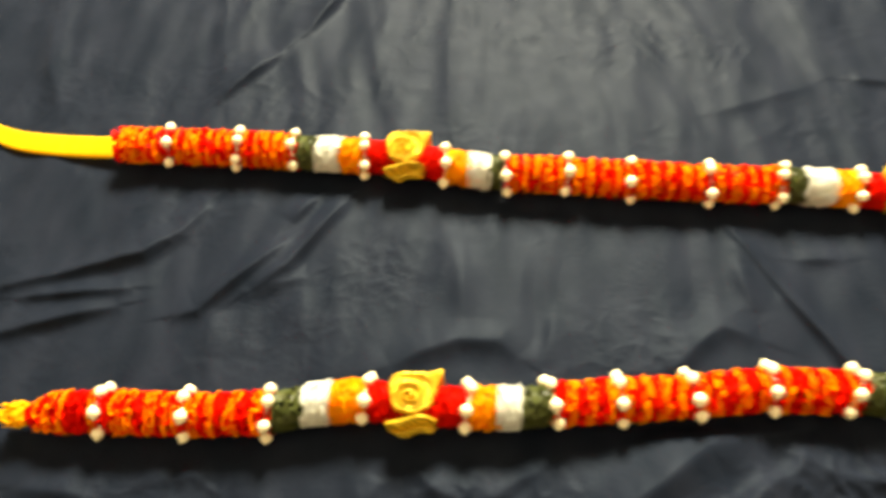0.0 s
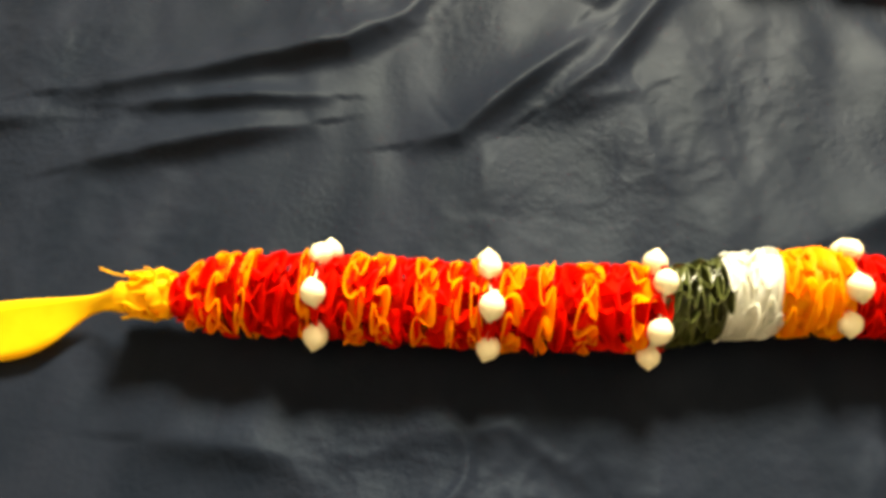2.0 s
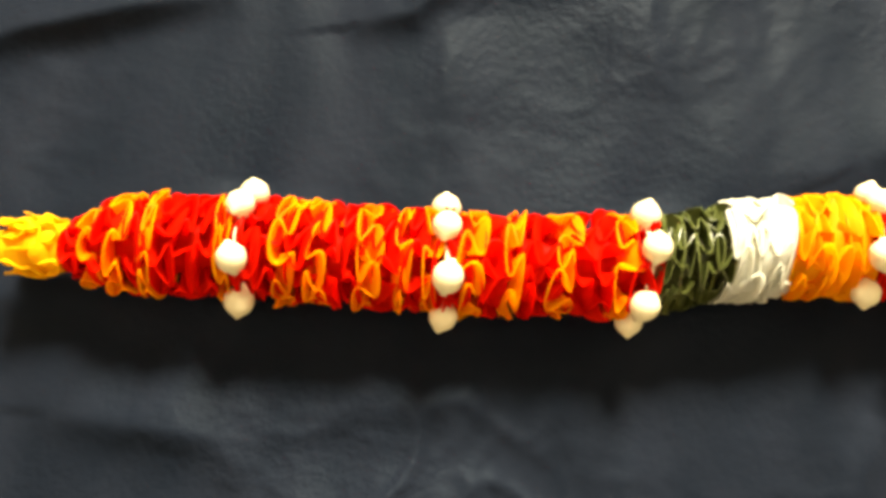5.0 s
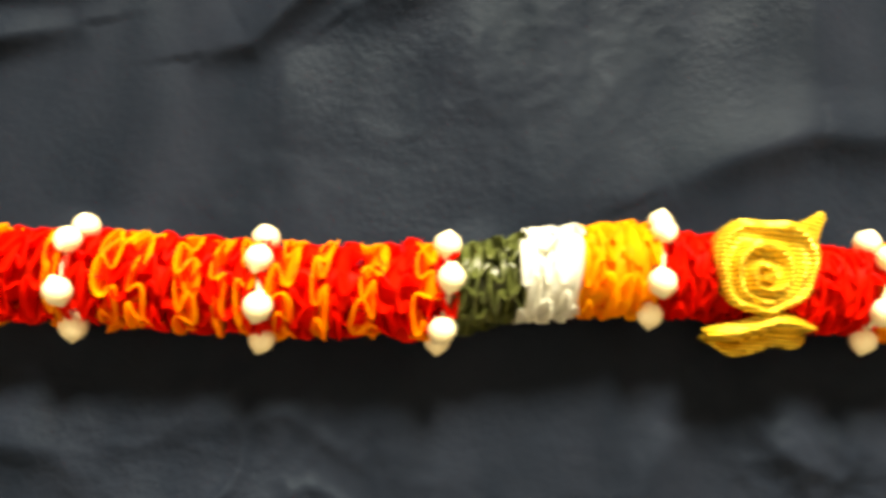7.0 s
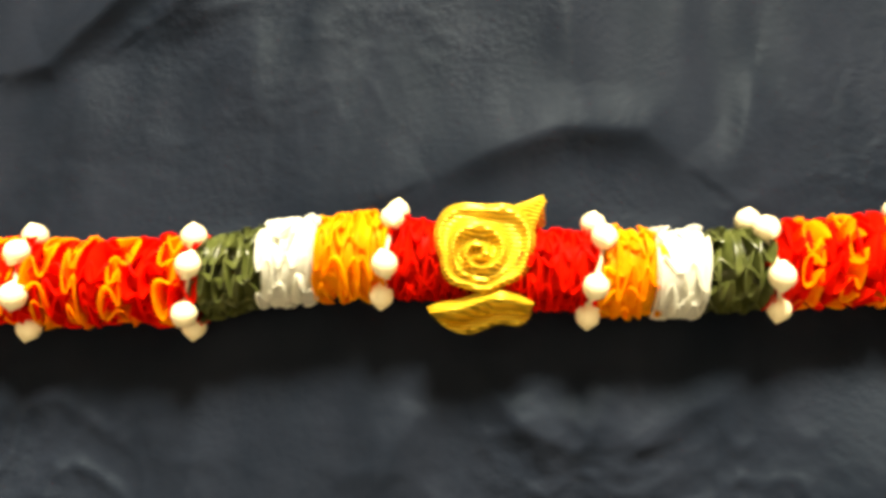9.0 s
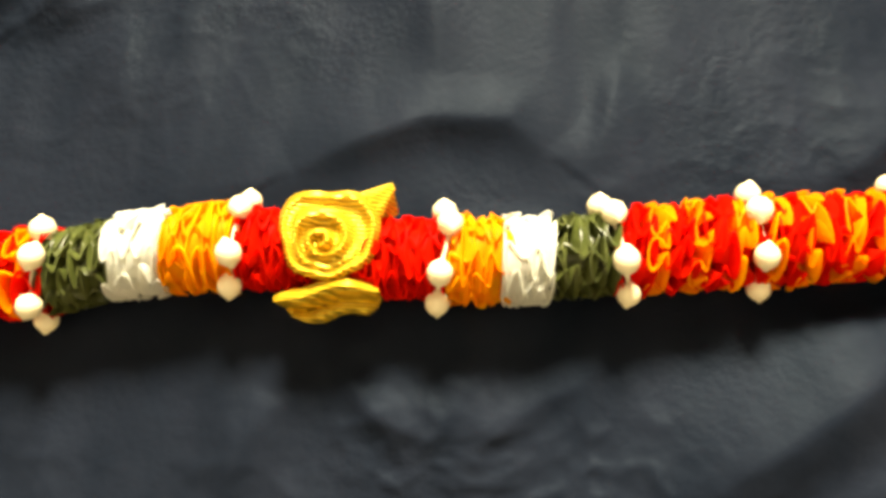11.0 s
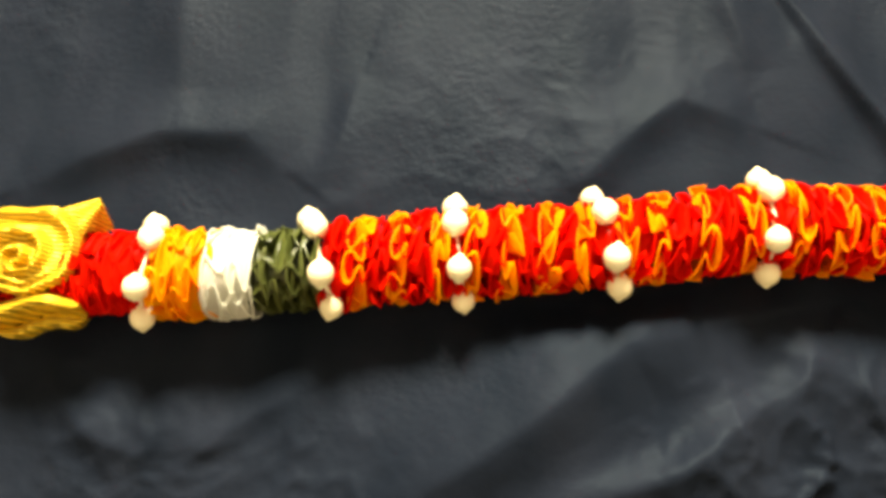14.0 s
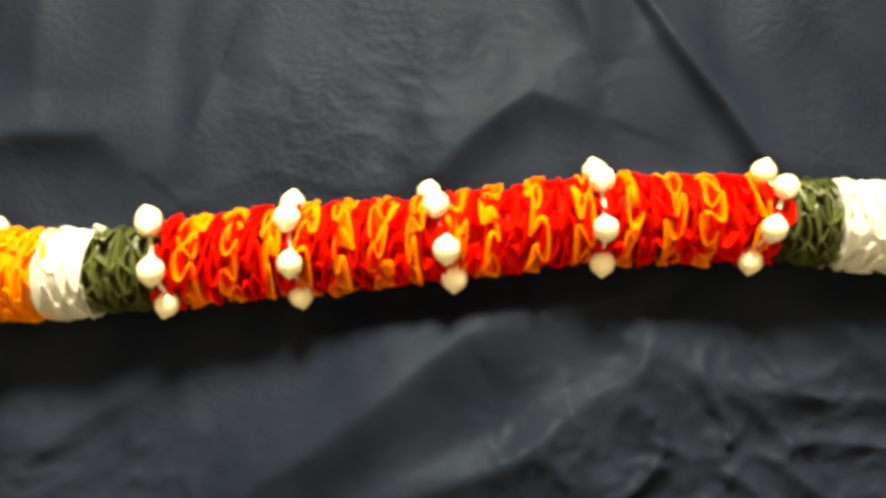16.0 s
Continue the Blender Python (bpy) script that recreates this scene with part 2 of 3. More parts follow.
# ---- the cloth: ridges along its creases; the second width is that of the steep side to the right of the line's way ----
CREASES = [
    # height, gentle width, steep width, points
    (6.2, 11, 4.5, [(-0.322, 0.275), (-0.263, 0.291), (-0.219, 0.308), (-0.198, 0.330), (-0.186, 0.353)]),
    (4.4, 7, 3.5, [(-0.299, 0.270), (-0.255, 0.274), (-0.222, 0.281)]),
    (5.0, 9, 4, [(-0.306, 0.239), (-0.267, 0.252), (-0.227, 0.267)]),
    (3.6, 9, 4, [(-0.375, 0.252), (-0.328, 0.260)]),
    (5.6, 9, 4.2, [(-0.184, 0.262), (-0.170, 0.265), (-0.145, 0.294), (-0.120, 0.323)]),
    (5.6, 10, 4.2, [(-0.138, 0.283), (-0.116, 0.303), (-0.100, 0.332), (-0.082, 0.363)]),
    (4.2, 8, 4, [(-0.119, 0.342), (-0.104, 0.367)]),
    (4.4, 10, 3.4, [(-0.200, 0.462), (-0.189, 0.478), (-0.159, 0.523)]),
    (4.8, 10, 3.6, [(-0.141, 0.549), (-0.124, 0.588), (-0.11, 0.63)]),
    (3.0, 14, 9, [(-0.372, 0.56), (-0.355, 0.50), (-0.328, 0.447)]),
    (1.8, 14, 10, [(-0.095, 0.61), (-0.080, 0.53), (-0.067, 0.470)]),
    (1.8, 16, 9, [(-0.019, 0.58), (-0.015, 0.50), (-0.010, 0.440)]),
    (1.8, 18, 10, [(-0.225, 0.60), (-0.210, 0.53), (-0.195, 0.464)]),
    (1.6, 20, 9, [(0.275, 0.64), (0.283, 0.58), (0.295, 0.501)]),
    (1.7, 10, 6, [(0.200, 0.466), (0.235, 0.480), (0.282, 0.501)]),
    (2.5, 8, 4, [(0.312, 0.505), (0.345, 0.504)]),
    (2.0, 8, 4, [(0.236, 0.327), (0.267, 0.328)]),
    (2.2, 14, 10, [(-0.004, 0.345), (0.006, 0.29), (0.012, 0.262)]),
    (5.6, 11, 6, [(-0.206, 0.108), (-0.188, 0.110), (-0.170, 0.113), (-0.164, 0.117), (-0.151, 0.118), (-0.138, 0.111)]),
    (12.0, 18, 16, [(0.078, 0.124), (0.096, 0.1385), (0.116, 0.151), (0.134, 0.165), (0.156, 0.184), (0.180, 0.191)]),
    (5.6, 16, 6.0, [(0.216, 0.188), (0.209, 0.176), (0.190, 0.164), (0.182, 0.157), (0.166, 0.146), (0.144, 0.139), (0.118, 0.128)]),
    (2.0, 6, 1.5, [(0.186, 0.362), (0.202, 0.335), (0.2185, 0.306), (0.2285, 0.286), (0.242, 0.265), (0.253, 0.244)]),
    (3.8, 7, 3.4, [(0.224, 0.295), (0.242, 0.265), (0.253, 0.244), (0.266, 0.220), (0.275, 0.20)]),
    (1.8, 10, 5, [(0.0711, 0.2765), (0.0656, 0.2533), (0.0614, 0.2351)]),
    (2.0, 10, 4, [(0.1945, 0.320), (0.1955, 0.3072), (0.1999, 0.2937), (0.2023, 0.2816)]),
    (1.8, 7, 3.6, [(0.0222, 0.1352), (0.0304, 0.1487), (0.0474, 0.1615), (0.0595, 0.1673)]),
    (1.6, 6, 3.2, [(-0.0128, 0.1645), (-0.0037, 0.1532), (0.0135, 0.1476), (0.0202, 0.1581), (0.0235, 0.1685)]),
    (3.0, 9, 6, [(0.262, 0.202), (0.275, 0.188), (0.289, 0.170)]),
    (2.6, 12, 8, [(0.120, 0.133), (0.144, 0.144), (0.169, 0.150), (0.192, 0.165)]),
    (2.8, 12, 7, [(0.206, 0.186), (0.221, 0.179), (0.245, 0.166), (0.27, 0.176)]),
    (4.0, 12, 7, [(0.140, 0.236), (0.152, 0.246), (0.163, 0.258), (0.178, 0.270), (0.20, 0.262)]),
    (4.4, 12, 7, [(-0.036, 0.231), (-0.018, 0.241), (0.007, 0.251), (0.033, 0.252), (0.046, 0.242)]),
    (2.4, 14, 10, [(0.006, 0.33), (0.008, 0.302), (0.010, 0.268)]),
    (2.5, 9, 6, [(-0.048, 0.128), (-0.041, 0.146), (-0.033, 0.158)]),
    (2.4, 9, 6, [(-0.008, 0.159), (0.003, 0.150), (0.006, 0.140)]),
    (4.0, 10, 6, [(-0.250, 0.140), (-0.226, 0.139), (-0.210, 0.138), (-0.197, 0.129)]),
    (1.8, 9, 6, [(-0.190, 0.146), (-0.160, 0.150), (-0.132, 0.157)]),
    (2.6, 9, 5, [(-0.134, 0.280), (-0.124, 0.287), (-0.10, 0.298)]),
    (2.2, 12, 9, [(-0.100, 0.290), (-0.099, 0.268), (-0.096, 0.245)]),
    (2.0, 10, 7, [(-0.160, 0.268), (-0.159, 0.25), (-0.158, 0.232)]),
]


def crease_height(X, Y, height, gentle, steep, points):
    """A ridge along the points that tapers at both ends."""
    P = np.array(points)
    seg = np.diff(P, axis=0)
    lengths = np.linalg.norm(seg, axis=1)
    total, run = lengths.sum(), 0.0
    best, side, along = np.full(X.shape, 1e9), np.zeros(X.shape), np.zeros(X.shape)
    for a, s, length in zip(P, seg, lengths):
        u = ((X - a[0]) * s[0] + (Y - a[1]) * s[1]) / length**2
        c = u.clip(0, 1)
        dx, dy = X - a[0] - c * s[0], Y - a[1] - c * s[1]
        d = np.hypot(dx, dy)
        near = d < best
        best = np.where(near, d, best)
        side = np.where(near, (-s[1] * (X - a[0]) + s[0] * (Y - a[1])), side)
        along = np.where(near, run + c * length, along)
        run += length
    width = np.where(side > 0, gentle, steep) / 1000
    taper = np.sin(np.pi * (0.06 + 0.88 * along / total)) ** 0.7
    return height / 1000 * taper * np.exp(-((best / width) ** 1.5))


def smooth_noise(X, Y, cell, seed):
    """Gradient noise on a grid of the given cell, about -1 to 1."""
    rng = np.random.default_rng(seed)
    angle = rng.random((257, 257)) * 2 * np.pi
    u, v = X / cell[0] + 100.3, Y / cell[1] + 90.7
    i, j = np.floor(u).astype(int), np.floor(v).astype(int)
    fu, fv = u - i, v - j
    wu, wv = fu**3 * (fu * (6 * fu - 15) + 10), fv**3 * (fv * (6 * fv - 15) + 10)

    def corner(a, b):
        g = angle[(i + a) % 257, (j + b) % 257]
        return np.cos(g) * (fu - a) + np.sin(g) * (fv - b)
    low = corner(0, 0) * (1 - wu) + corner(1, 0) * wu
    high = corner(0, 1) * (1 - wu) + corner(1, 1) * wu
    return 1.5 * (low * (1 - wv) + high * wv)


def crumple(X, Y, size, seed):
    """Sharp little ridges that wander, in two sizes, 0 to 1."""
    wx, wy = smooth_noise(X, Y, (2 * size, 2 * size), seed), smooth_noise(X, Y, (2 * size, 2 * size), seed + 1)
    A, B = X + 0.6 * size * wx, Y + 0.6 * size * wy
    one = (1 - 1.3 * np.abs(smooth_noise(A, B, (size, size), seed + 2))).clip(0, 1)
    two = (1 - 1.3 * np.abs(smooth_noise(A + 0.3, B, (0.45 * size, 0.45 * size), seed + 3))).clip(0, 1)
    return (one**2.4 + 0.5 * one * two**2.2) / 1.5


def cloth_height(X, Y):
    h = np.zeros(X.shape)
    for height, gentle, steep, points in CREASES:
        h = h + crease_height(X, Y, 1.4 * height, 1.4 * gentle, 1.1 * steep, points)
    # long soft folds, mostly across the garlands
    warp = 0.012 * smooth_noise(X, Y, (0.09, 0.09), 1)
    for k, (turn, amount) in enumerate(((0.10, 0.0010), (-0.22, 0.0009), (0.30, 0.0007))):
        A, B = X * math.cos(turn) + Y * math.sin(turn), Y * math.cos(turn) - X * math.sin(turn)
        h = h + amount * smooth_noise(A + warp, B, (0.019 + 0.006 * k, 0.13), 20 + k) + 1.3 * amount * smooth_noise(A - warp, B, (0.05, 0.12), 30 + k)
    # crumpled patches
    patch = np.clip(0.35 + 1.3 * smooth_noise(X, Y, (0.11, 0.08), 5), 0.04, 1)
    h = h + 0.0008 * patch * (crumple(X, Y, 0.034, 40) - 0.6) + 0.0004 * patch**1.5 * (crumple(X, Y, 0.013, 50) - 0.6)
    # crushed beside the big fold
    crush = np.exp(-(((X - 0.240) / 0.070) ** 2 + ((Y - 0.138) / 0.045) ** 2) ** 1.5)
    h = h + crush * (0.0050 * (crumple(X, Y, 0.024, 62) - 0.4) + 0.0020 * crumple(X, Y, 0.012, 75))
    h = h + 0.0034 * np.exp(-(((X - 0.03) / 0.07) ** 2 + ((Y - 0.138) / 0.024) ** 2)) * (0.7 * crumple(X, Y, 0.022, 80) + 0.22 * crumple(X, Y, 0.013, 84) - 0.4)
    h = h + 0.0040 * np.exp(-(((X + 0.145) / 0.06) ** 2 + ((Y - 0.130) / 0.024) ** 2)) * (0.7 * crumple(X, Y, 0.024, 90) + 0.22 * crumple(X, Y, 0.014, 94) - 0.4)
    for axis, lo, hi in ((NEAR_AXIS, -0.275, 0.33), (FAR_AXIS, -0.28, 0.35)):
        d = np.hypot(Y - axis_y(axis, X), np.maximum(0, np.maximum(lo - X, X - hi)))
        k = ((d - 0.012) / 0.014).clip(0, 1)
        h = h * (k * k * (3 - 2 * k))
    return np.maximum(h, -0.006)


def cloth():
    xs = np.concatenate([np.linspace(-0.95, -0.47, 60)[:-1], np.linspace(-0.47, 0.39, 662), np.linspace(0.39, 0.9, 60)[1:]])
    ys = np.concatenate([np.linspace(-0.45, 0.08, 60)[:-1], np.linspace(0.08, 0.66, 447), np.linspace(0.66, 1.1, 50)[1:]])
    X, Y = np.meshgrid(xs, ys, indexing="ij")
    Z = cloth_height(X, Y)
    n, m = X.shape
    verts = np.stack([X, Y, Z], -1).reshape(-1, 3)
    idx = np.arange(n * m).reshape(n, m)
    quads = np.stack([idx[:-1, :-1], idx[1:, :-1], idx[1:, 1:], idx[:-1, 1:]], -1).reshape(-1, 4).tolist()
    # hem: the sheet turns down at its border
    rim = idx[:, 0].tolist() + idx[-1, 1:].tolist() + idx[::-1, -1][1:].tolist() + idx[0, ::-1][1:-1].tolist()
    k = n * m
    low = verts[rim].copy()
    low[:, 2] = -0.008
    quads += [(b, a, k + i, k + (i + 1) % len(rim)) for i, (a, b) in enumerate(zip(rim, rim[1:] + rim[:1]))]
    ob = mesh_object("tablecloth", np.concatenate([verts, low]), quads, CLOTH)
    return tagged(ob, "creased black satin cloth spread flat under two garlands", "cloth")


cloth()


# ---- garlands ----
def place(axis, x, theta, r):
    """Points round a garland's axis; theta from the far side upwards, in radians."""
    y = axis_y(axis, x) + r * np.cos(theta)
    z = np.maximum(LIFT + r * np.sin(theta), 0.0012)
    return np.stack(np.broadcast_arrays(x, y, z), -1)


def core(name, axis, x0, x1, R, material, parent, label):
    """The dense stitched middle of a section, from which its pleats stand out."""
    xs, th = np.linspace(x0, x1, 10), np.linspace(0, 2 * np.pi, 17)[:-1]
    ring = np.concatenate([place(axis, x, th, R(x) * (1 + 0.08 * np.sin(3 * th + 400 * x))) for x in xs])
    faces = [(i * 16 + j, i * 16 + (j + 1) % 16, (i + 1) * 16 + (j + 1) % 16, (i + 1) * 16 + j) for i in range(9) for j in range(16)]
    faces += [tuple(range(16)), tuple(range(9 * 16 + 15, 9 * 16 - 1, -1))]
    return mesh_object(name, ring, faces, material, parent, label)


SELVEDGE = np.array([0.0003, 0.0003, 0.0003, 0.0003, 0.0003, 0.00036, 0.00042])


def ruffle(axis, rng, x, R, half, waves, fold, inner=0.2, lean=0.0012, roll=0.0, fine=24, side=1):
    """Ribbon gathered round the garland on its inner edge: it opens outwards in fans, and its free edge meanders in
    hairpin loops that double back."""
    ph = rng.uniform(0, 6.28, 12)
    u = np.linspace(0, 2 * np.pi, waves * fine + 1)
    phase = waves * u + 0.7 * np.sin(2 * u + ph[0]) + 0.5 * np.sin(3 * u + ph[1]) + ph[2]
    swing = np.sin(phase) + 0.20 * np.sin(2 * phase + ph[3])
    amp = half * (1 + 0.18 * np.sin(3 * u + ph[4]) + 0.14 * np.sin(5 * u + ph[5]))
    back = -fold / waves * np.sin(2 * phase + 0.5 * np.sin(2 * u + ph[6])) * (1 + 0.25 * np.sin(4 * u + ph[7]))
    drift = 0.15 * half * np.sin(2 * u + ph[8])
    tilt = lean * (side * 0.9 + 0.6 * np.sin(3 * u + ph[9]) + 0.5 * np.sin(phase + ph[10]))
    top = R * (1 + 0.030 * np.sin(4 * u + ph[11]) + 0.025 * np.sin(2 * phase + ph[3]))
    q = np.array([0.0, 0.30, 0.55, 0.76, 0.90, 0.965, 1.0])
    out = ((q - 0.62) / 0.38).clip(0, 1) ** 1.6
    X = x + (drift + amp * swing)[:, None] * (0.16 + 0.84 * q) + tilt[:, None] * (q**1.8 - 0.4) + roll * swing[:, None] * out
    th = u[:, None] + back[:, None] * (0.45 + 0.55 * q)
    rad = top[:, None] * (inner + (1 - inner) * q) - (0.45 * roll * np.abs(swing) + 0.35 * np.abs(tilt))[:, None] * out
    return sheet(place(axis, X, th, rad), np.broadcast_to(SELVEDGE, X.shape))


def mixed_section(axis, rng, x0, x1, oranges, parent, R=0.0139, taper=0.0, fine=24):
    """Red and orange ribbon gathered together: broad red folds with orange hairpin loops between them."""
    size = lambda x: R * (1 - taper * max(0.0, 1 - (x - x0) / 0.022) ** 1.3)
    sec = core("red_orange_section", axis, x0, x1, lambda x: 0.52 * size(x), RED, parent, "bright red and orange satin ribbon gathered in ruffles")
    side = rng.choice([-1, 1])
    own = [x for x in oranges if x0 < x < x1]
    marks = [x0 - 0.0016] + own + [x1 + 0.0016]
    for a, b in zip(marks, marks[1:]):
        lo, hi = a + 0.0016, b - 0.0016
        count = max(1, round((hi - lo) / 0.0050))
        step = (hi - lo) / count
        for k in range(count):
            mid = lo + step * (k + 0.5)
            half = min(0.42 * step, 0.0025)
            vs, fs = ruffle(axis, rng, mid, size(mid) * rng.uniform(0.98, 1.07), half, int(rng.integers(5, 7)), rng.uniform(1.6, 2.1), 0.25, 0.0026, 0.0008, fine, side)
            mesh_object("red_pleat", vs, fs, RED, sec, sharp=50)
    for x in own:
        room = min([abs(x - o) for o in own if o != x] + [0.012])
        half = 0.0016 if room < 0.0085 else 0.0020
        vs, fs = ruffle(axis, rng, x, size(x) * rng.uniform(1.02, 1.09), half, int(rng.integers(5, 8)), rng.uniform(1.6, 2.1), 0.25, 0.0025, 0.0004, fine, side)
        mesh_object("orange_pleat", vs, fs, ORANGE, sec, sharp=50)
    return sec


def plain_section(name, axis, rng, x0, x1, material, parent, label, R=0.0135, pitch=0.0036, spread=0.62, waves=6, fold=1.6, solid=0.4, fine=24, roll=0.0008, lean=0.0013):
    """One colour of ribbon, gathered in ruffles that lie close on one another."""
    sec = core(name, axis, x0, x1, lambda x: solid * R, material, parent, label)
    side = rng.choice([-1, 1])
    count = max(2, round((x1 - x0) / pitch))
    step = (x1 - x0) / count
    for k in range(count):
        mid = x0 + step * (k + 0.5)
        vs, fs = ruffle(axis, rng, mid, R * rng.uniform(0.98, 1.04), spread * step, waves + int(rng.integers(-1, 2)), fold * rng.uniform(0.85, 1.1), 0.35, lean, roll, fine, side)
        mesh_object("pleat", vs, fs, material, sec, sharp=50)
    return sec


def bead_mesh():
    """A round pearl with a small point at each end of its bore, along x."""
    half = [(0.20, 0.98), (0.54, 0.86), (0.80, 0.62), (0.98, 0.36), (1.20, 0.12)]
    prof = [(-u, r) for u, r in reversed(half)] + half
    verts, n = [], 10
    for u, r in prof:
        for k in range(n):
            a = 2 * math.pi * k / n
            verts.append((u, r * math.cos(a), r * math.sin(a)))
    m = len(prof)
    faces = [(i * n + k, (i + 1) * n + k, (i + 1) * n + (k + 1) % n, i * n + (k + 1) % n) for i in range(m - 1) for k in range(n)]
    faces += [tuple(range(n)), tuple(range(m * n - 1, (m - 1) * n - 1, -1))]
    me = bpy.data.meshes.new("bead")
    me.from_pydata(verts, [], faces)
    me.materials.append(PEARL)
    me.polygons.foreach_set("use_smooth", [True] * len(me.polygons))
    return me


BEAD = bead_mesh()


def bead_ring(axis, rng, beads, parent, size=0.0038):
    """A strand of pearls bound across a garland: beads as (x, degrees)."""
    ring = 0.0140
    xs, angles = [b[0] for b in beads], [b[1] for b in beads]
    a = np.radians(np.linspace(angles[0] - 40, min(angles[-1] + 25, 215), 40))
    x = np.interp(np.degrees(a), angles, xs)
    mid = place(axis, x, a, 0.0113)
    tang = np.gradient(mid, axis=0)
    tang /= np.linalg.norm(tang, axis=1, keepdims=True)
    side = np.array([1.0, 0, 0]) - tang * tang[:, :1]
    side /= np.linalg.norm(side, axis=1, keepdims=True)
    up = np.cross(tang, side)
    verts, n = [], 8
    for c, s, u in zip(mid, side, up):
        verts += [c + 0.0007 * (math.cos(q) * s + math.sin(q) * u) for q in np.linspace(0, 2 * math.pi, n + 1)[:-1]]
    faces = [(i * n + k, i * n + (k + 1) % n, (i + 1) * n + (k + 1) % n, (i + 1) * n + k) for i in range(len(mid) - 1) for k in range(n)]
    faces += [tuple(range(n - 1, -1, -1)), tuple(range((len(mid) - 1) * n, len(mid) * n))]
    strand = mesh_object("bead_strand", verts, faces, CORD, parent, "cream cord strung with pearl beads")
    for bx, deg in beads:
        th = math.radians(deg)
        p = place(axis, bx, th, ring)
        # bore along the strand
        t = Vector((0, -math.sin(th), math.cos(th)))
        if deg > 140:  # the last bead of a strand swings out and shows its tip
            t = Vector((rng.uniform(-0.25, 0.25), -0.92, -0.35)).normalized()
        elif deg < 40:
            t = Vector((rng.uniform(-0.25, 0.25), 0.75, 0.6)).normalized()
        o = t.cross(Vector((1, 0, 0))).normalized()
        m = Matrix((t, o, t.cross(o))).transposed().to_4x4()
        bead = new("bead", BEAD)
        bead.parent = strand
        wide = size * rng.uniform(0.95, 1.06)
        bead.matrix_basis = Matrix.Translation(p) @ m @ pose(0, 0, 0, rng.uniform(0, 90), rng.uniform(-14, 14), rng.uniform(-14, 14)) @ Matrix.Diagonal((wide, wide, wide, 1))
    return strand


def rose(axis, x, parent, seed):
    """A rolled gold rose: a flat spiral head, a pointed corner of ribbon and a folded petal in front."""
    rng = np.random.default_rng(seed)
    y = float(axis_y(axis, x))
    base = pose(x, y + 0.0016, 0.0278, 10, 2, 6)
    nr, nt = 44, 96
    verts, faces = [], []
    eye = np.array([-0.0022, -0.0022])
    for i in range(nr):
        q = (i / (nr - 4)) if i < nr - 3 else 1.0
        for j in range(nt):
            a = 2 * math.pi * j / nt
            c, s = math.cos(a), math.sin(a)
            rad = 0.0128 / (abs(c) ** 3.4 + abs(s) ** 3.4) ** (1 / 3.4) * (1 + 0.03 * math.sin(3 * a + 1) + 0.02 * math.sin(7 * a))
            rad *= 1 - 0.26 * max(0.0, -s) ** 1.5 * abs(c)
            soft = min(1.0, max(0.0, (q - 0.45) / 0.35))
            rad = 0.0118 * (1 - soft) + rad * soft
            px, py = eye * (1 - q) + rad * q * np.array([1.12 * c, 1.02 * s])
            # a coil of rolled ribbon inside a shallow dish with a full rim
            turnn = (q * 3.0 - a / (2 * math.pi) + 0.1) % 1.0
            inner = min(1.0, max(0.0, (0.72 - q) / 0.09))
            h = 0.0030 * inner * math.exp(-(((turnn - 0.5) / 0.25) ** 2)) + 0.0016 * math.exp(-(((q - 0.89) / 0.075) ** 2)) * (0.8 + 0.2 * math.sin(a + 0.6))
            h -= 0.0003 * math.exp(-(((q - 0.72) / 0.08) ** 2))
            h += 0.0006 * math.sin(2 * a + 6 * q) - 0.0016 * max(0, q - 0.86) / 0.14
            if i >= nr - 3:
                k = i - (nr - 4)
                px, py, h = px * (1 - 0.03 * k), py * (1 - 0.03 * k), h - 0.0028 * k
            verts.append(base @ Vector((px, py, h)))
    for i in range(nr - 1):
        for j in range(nt):
            faces.append((i * nt + j, (i + 1) * nt + j, (i + 1) * nt + (j + 1) % nt, i * nt + (j + 1) % nt))
    faces.append(tuple(range((nr - 1) * nt, nr * nt)))
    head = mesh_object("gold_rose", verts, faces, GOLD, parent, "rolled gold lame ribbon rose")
    # pointed corner of ribbon beyond the head, sloping down, and its fold that hangs from the tip
    u, v = np.meshgrid(np.linspace(0, 1, 12), np.linspace(0, 1, 9), indexing="ij")
    top, low = 0.0108 + 0.0046 * u, np.interp(u, [0, 0.55, 1], [0.0000, 0.0030, 0.0138])
    pts = np.stack([0.0060 + 0.0124 * u + 0.0008 * v, top + (low - top) * v, -0.0016 + 0.0012 * np.sin(np.pi * v) - 0.0056 * u**1.3 + 0.0004 * np.sin(9 * v)], -1)
    vs, fs = sheet([[base @ Vector(p) for p in row] for row in pts], 0.0007)
    mesh_object("petal", vs, fs, GOLD, head, sharp=60)
    tip, inner_foot, outer_foot = np.array([0.0186, 0.0146, -0.0076]), np.array([0.0125, 0.0030, -0.0075]), np.array([0.0196, 0.0075, -0.0135])
    foot = inner_foot + (outer_foot - inner_foot) * v[..., None]
    pts = tip + (foot - tip) * (0.04 + 0.96 * u[..., None]) + np.stack([0 * u, 0 * u, 0.0010 * u * np.sin(5 * v)], -1)
    vs, fs = sheet([[base @ Vector(p) for p in row] for row in pts], 0.0007)
    mesh_object("petal", vs, fs, GOLD, head, sharp=60)
    # cupped petal in front: a rolled upper lip that dips in the middle and a hollow, rounded body under it
    u, v = np.meshgrid(np.linspace(-1, 1, 34), np.linspace(0, 1, 20), indexing="ij")
    px = (0.0150 - 0.0036 * v**2) * u - 0.0020 + 0.0030 * v
